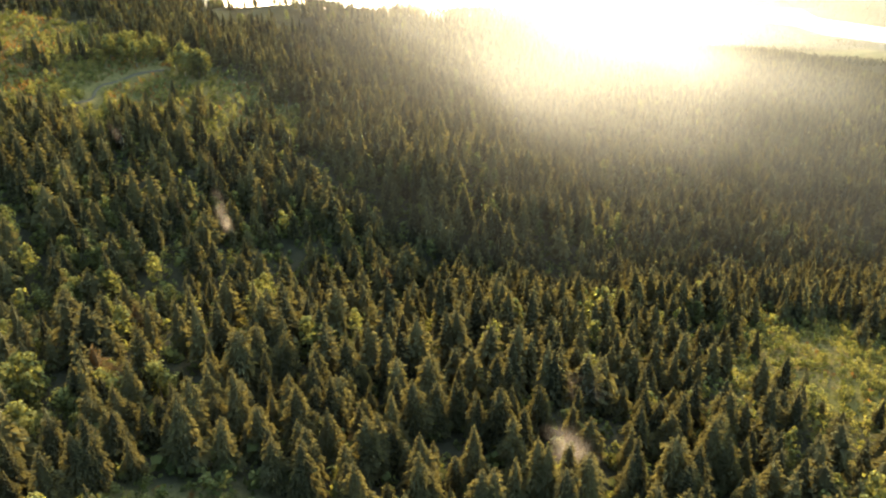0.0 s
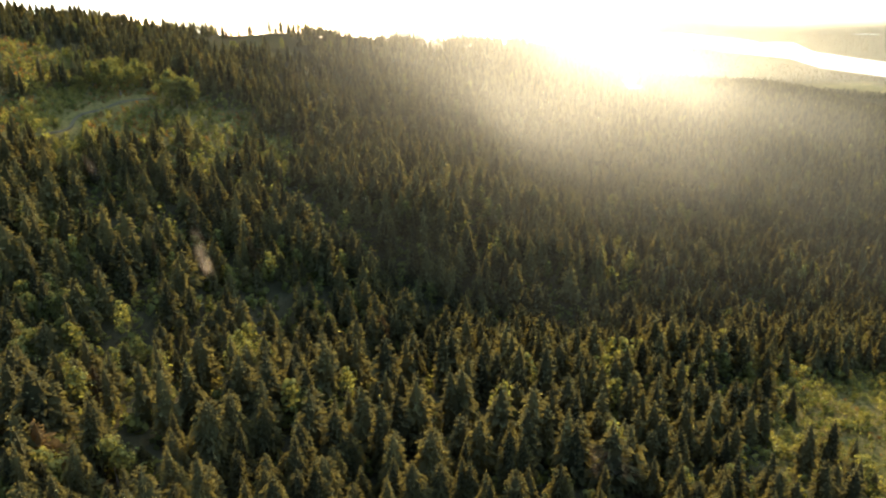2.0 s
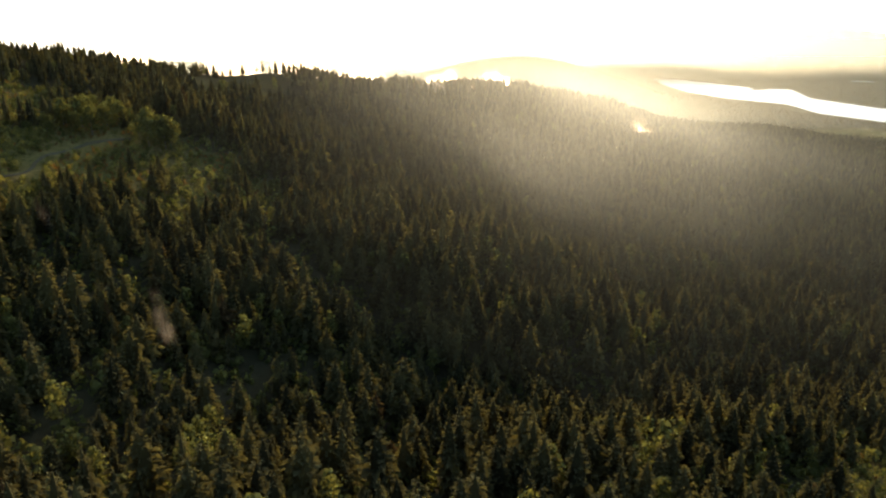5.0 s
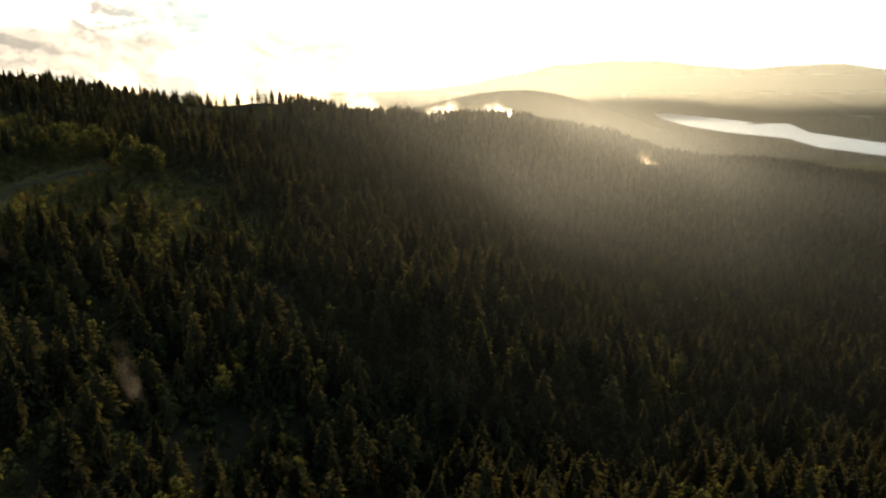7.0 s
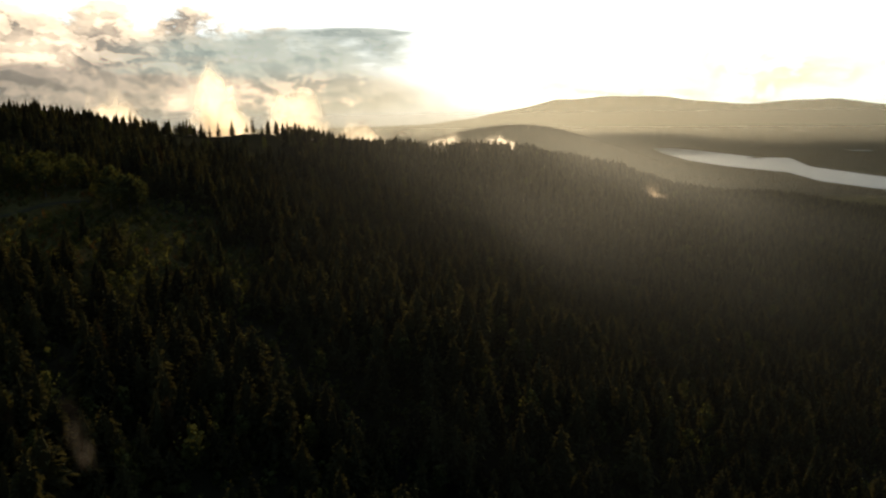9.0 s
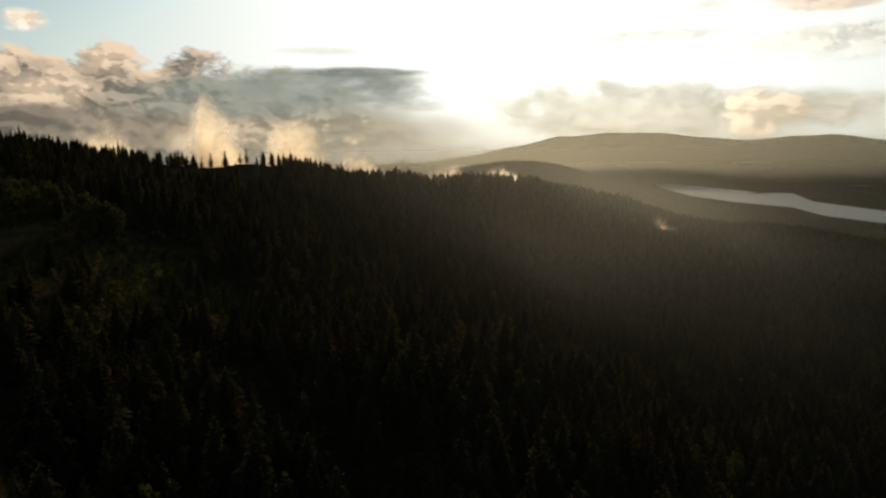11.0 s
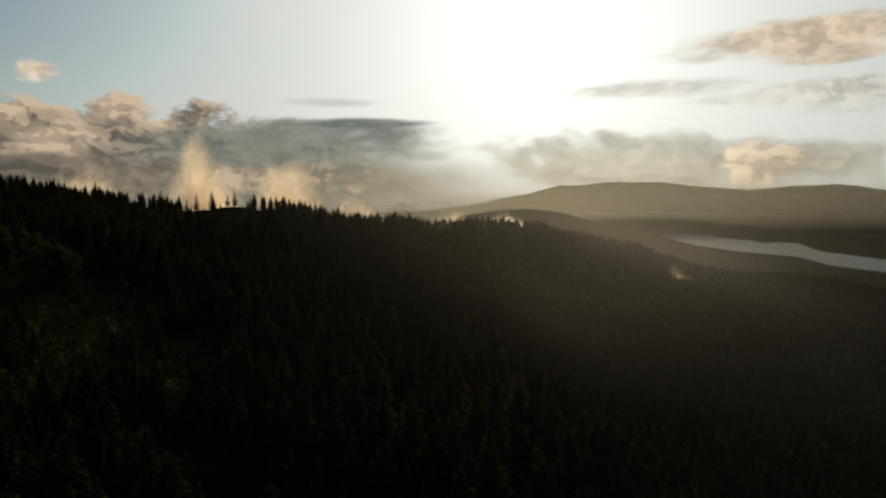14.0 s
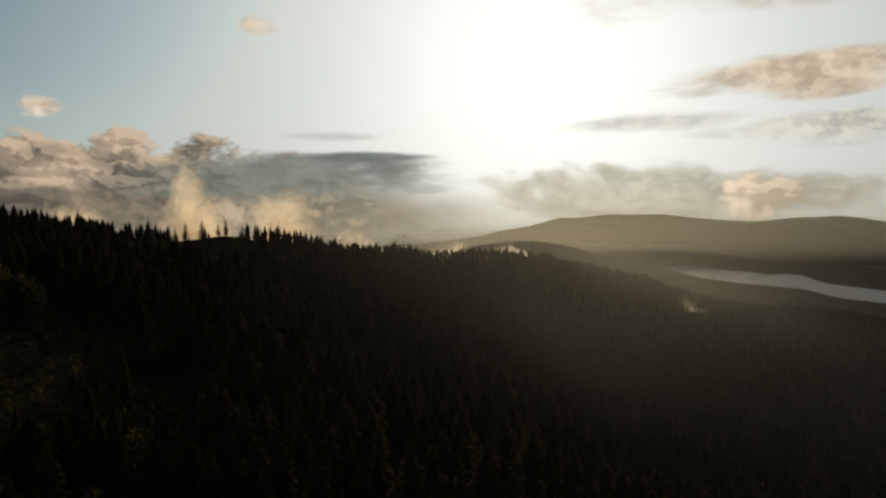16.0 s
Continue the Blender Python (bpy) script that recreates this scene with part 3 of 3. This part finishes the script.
plant_many("undergrowth", UNDER, ux, uy, rng.uniform(1.4, 4.2, len(ux)), 2.4, M_LEAF, "dark green undergrowth and saplings beneath the spruces", "undergrowth")

# gravel track through the hillside clearing
def gravel():
    m, n = material("gravel")
    place = n.add("ShaderNodeNewGeometry").outputs["Position"]
    v = n.noise(place, 2.0, 6.0, 0.7)
    p = n.add("ShaderNodeBsdfDiffuse", Color=n.mix(v, (0.055, 0.044, 0.026), (0.11, 0.085, 0.05)), Roughness=0.8)
    out(n, p.outputs[0])
    return m


def ribbon(name, knots, width, mat, label):
    t = np.linspace(0, 1, 50)
    k = np.linspace(0, 1, len(knots))
    x, y = np.interp(t, k, [p[0] for p in knots]), np.interp(t, k, [p[1] for p in knots])
    x, y = (np.convolve(np.pad(c, 4, "edge"), np.ones(9) / 9, "valid") for c in (x, y))
    tx, ty = np.gradient(x), np.gradient(y)
    ln = np.hypot(tx, ty)
    rows = [np.stack([x - ty / ln * o, y + tx / ln * o, ground_z(x - ty / ln * o, y + tx / ln * o) + 0.35 - 0.5 * (abs(o) > width * 0.4)], 1) for o in (-0.5 * width, -0.35 * width, 0.35 * width, 0.5 * width)]
    return tagged(new(name, mesh_from(name, np.concatenate(rows), grid_faces(50, 4), mat, True)), label, "track", kind="structure")


ribbon("road", TRACK, 1.9, gravel(), "pale gravel track winding through the hillside clearing")

# woods on the valley floor and the far range
FAR = [conifer_shape(90 + s, 3, core=4, radius=5.5, core_size=0.9, rings=(0.08, 0.45)) for s in range(3)]
fx, fy = scatter(0, 1900, 900, 2500, 13.0)
f2, f3 = scatter(0, 2800, 2500, 4450, 22.0)
fx, fy = np.concatenate([fx, f2]), np.concatenate([fy, f3])
r_, a_ = np.hypot(fx, fy), np.degrees(np.arctan2(fx, fy))
m = (fy > crest_y(fx) + 65) & (a_ > -5) & (a_ < 40) & ~in_lake(fx, fy, 60.0) & (openness(fx, fy) < 0.4)
plant_many("valley_forest", FAR, fx[m], fy[m], rng.uniform(5, 9, m.sum()), 20.0, M_NEEDLE, "far dark woods on the valley floor beside the lake", "forest")


# wooded islet in the lake
def islet(x, y, a, b):
    u, v = np.meshgrid(np.linspace(0, 2 * np.pi, 25), np.linspace(0, 1, 5))
    rim = 1 + 0.15 * np.sin(3 * u) + 0.1 * np.sin(5 * u + 1)
    px, py, pz = x + a * v * rim * np.cos(u), y + b * v * rim * np.sin(u), -8 + 2.5 * (1 - v ** 2) - 0.4
    thing = new("islet")
    base = new("bank", mesh_from("bank", np.stack([px, py, pz], 2).reshape(-1, 3), grid_faces(25, 5), M_EARTH, True, grass=np.zeros(125)))
    base.parent = thing
    for _ in range(16):
        t = new("tree", FAR_MESH)
        t.parent = thing
        r, g = rng.uniform(0, 0.8), rng.uniform(0, 6.28)
        t.location, t.scale = (x + a * r * math.cos(g), y + b * r * math.sin(g), -7.5), (0.7, 0.7, rng.uniform(0.35, 0.6))
    tagged(thing, "low wooded islet in the pale lake", "island")


FAR_MESH = mesh_from("tree", *FAR[0][:2], M_NEEDLE, False, tint=np.full(len(FAR[0][0]), 0.4))
islet(1505, 3400, 52, 12)


# ---- mist ----
def sheet(name, mat, centre, right, rise, bend, seed, nx=44, nz=52, soft=1.0, lean=0.0):
    """A soft-edged curtain of mist: fades to nothing at its rim."""
    r = np.random.default_rng(seed)
    u, v = np.meshgrid(np.linspace(-1, 1, nx), np.linspace(0, 1, nz))
    p1, p2 = r.uniform(0, 6.28, 2)
    sway = lean * (v - 0.4) * 1.4 + 0.20 * np.sin(v * 5 + p1) * v
    x = centre[0] + right * (u * (1.15 - 0.55 * v) + sway)
    y = centre[1] + bend * (u * u + 0.3 * np.sin(u * 3 + p2)) + 0.1 * right * np.sin(v * 4 + p1)
    z = centre[2] + rise * v
    fade = smooth(0, 0.9, 1 - np.abs(u)) * smooth(0, 0.95, 1 - v) * smooth(0, 0.15, v) * soft
    return mesh_from(name, np.stack([x, y, z], 2).reshape(-1, 3), grid_faces(nx, nz), mat, True, fade=fade.ravel())


def plume(x, y, width, rise, mat, seed, label, lean=-0.5, layers=3):
    thing = new("mist_plume")
    z = float(ground_z(x, y)) + 6 if mat is not M_PLUME else float(crest_z(x)) - 17
    for k in range(layers):
        p = new("wisp", sheet("wisp", mat, (x, y + k * width * 0.35, z - 2), width * (1 - 0.2 * k), rise * (1 - 0.15 * k), width * 0.2, seed + k, lean=lean))
        p.parent = thing
    tagged(thing, label, "mist", "mist plumes")


for k, (x, y, width, rise) in enumerate(((-262, 668, 50, 62), (-181, 677, 44, 112), (-126, 694, 52, 96), (-70, 743, 50, 60), (5, 800, 55, 52), (67, 844, 52, 54))):
    plume(x, y, width, rise, M_PLUME, 300 + 7 * k, "warm sunlit plume of mist rising behind the ridge")
bank = new("mist_bank", sheet("mist_bank", M_PLUME, (-117, 701, 202), 255, 57, 16, 390, nx=60, nz=16))
tagged(bank, "low bank of sunlit mist behind the ridge", "mist", kind="stuff")
for k, (x, y, width, rise, mat) in enumerate(((27, 121, 9.5, 21, M_WISP), (36, 150, 8.5, 13, M_WISP), (-75, 229, 4.5, 34, M_WISP), (-127, 274, 4.5, 14, M_WISP), (184, 702, 14, 24, M_PUFF), (29, 678, 5, 9.5, M_PUFF))):
    plume(x, y, width, rise, mat, 400 + 7 * k, "thin warm wisp of mist rising between the spruces")


def haze(name, mat, y, x0, x1, z0, z1, bend, seed, label, lift, glow_x=None, strength=1.0, arc=False):
    """A see-through sheet standing in for haze: thins out upwards, sideways and towards the ground."""
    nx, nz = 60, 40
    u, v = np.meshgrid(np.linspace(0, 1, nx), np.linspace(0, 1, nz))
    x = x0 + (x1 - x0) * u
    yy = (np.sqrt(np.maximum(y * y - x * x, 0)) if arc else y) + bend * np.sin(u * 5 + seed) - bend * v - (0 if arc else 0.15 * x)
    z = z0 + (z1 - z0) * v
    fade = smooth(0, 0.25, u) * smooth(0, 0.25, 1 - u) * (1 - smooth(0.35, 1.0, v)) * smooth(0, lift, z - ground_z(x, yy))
    # sun's glow put into the sheet's density: strongest about one x, weaker above the ridge
    if glow_x is not None:
        fade = fade * strength * (1 - 0.8 * smooth(-18, 55, z - crest_z(x))) * (0.24 + 0.58 * np.exp(-((x - glow_x) / (np.where(x > glow_x, 0.24, 0.40) * y)) ** 2))
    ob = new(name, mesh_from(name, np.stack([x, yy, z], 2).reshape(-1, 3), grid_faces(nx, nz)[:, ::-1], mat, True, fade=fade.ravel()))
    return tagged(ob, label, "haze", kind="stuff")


# added sheets imitate hazy air; those over the slope stack up with distance
haze("valley_haze_sheet", M_HAZE, 1750, -1300, 2700, -20, 330, 60, 1, "see-through sheet standing in for pale sunlit haze in the valley", 40)
haze("far_haze_sheet", M_FAR_HAZE, 4200, -3300, 4000, -20, 590, 30, 2, "see-through sheet standing in for pale sunlit haze before the far hills", 140, arc=True)
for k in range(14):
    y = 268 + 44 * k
    haze("slope_haze_sheet", M_SLOPE_HAZE, y, -190 - 0.45 * y, 220 + 0.6 * y, 80, 222 + 0.17 * y, 12, 3 + k, "thin see-through sheet standing in for warm glowing haze over the wooded slope", 38, 0.13 * y, min(1.3, 0.24 + 0.125 * k))
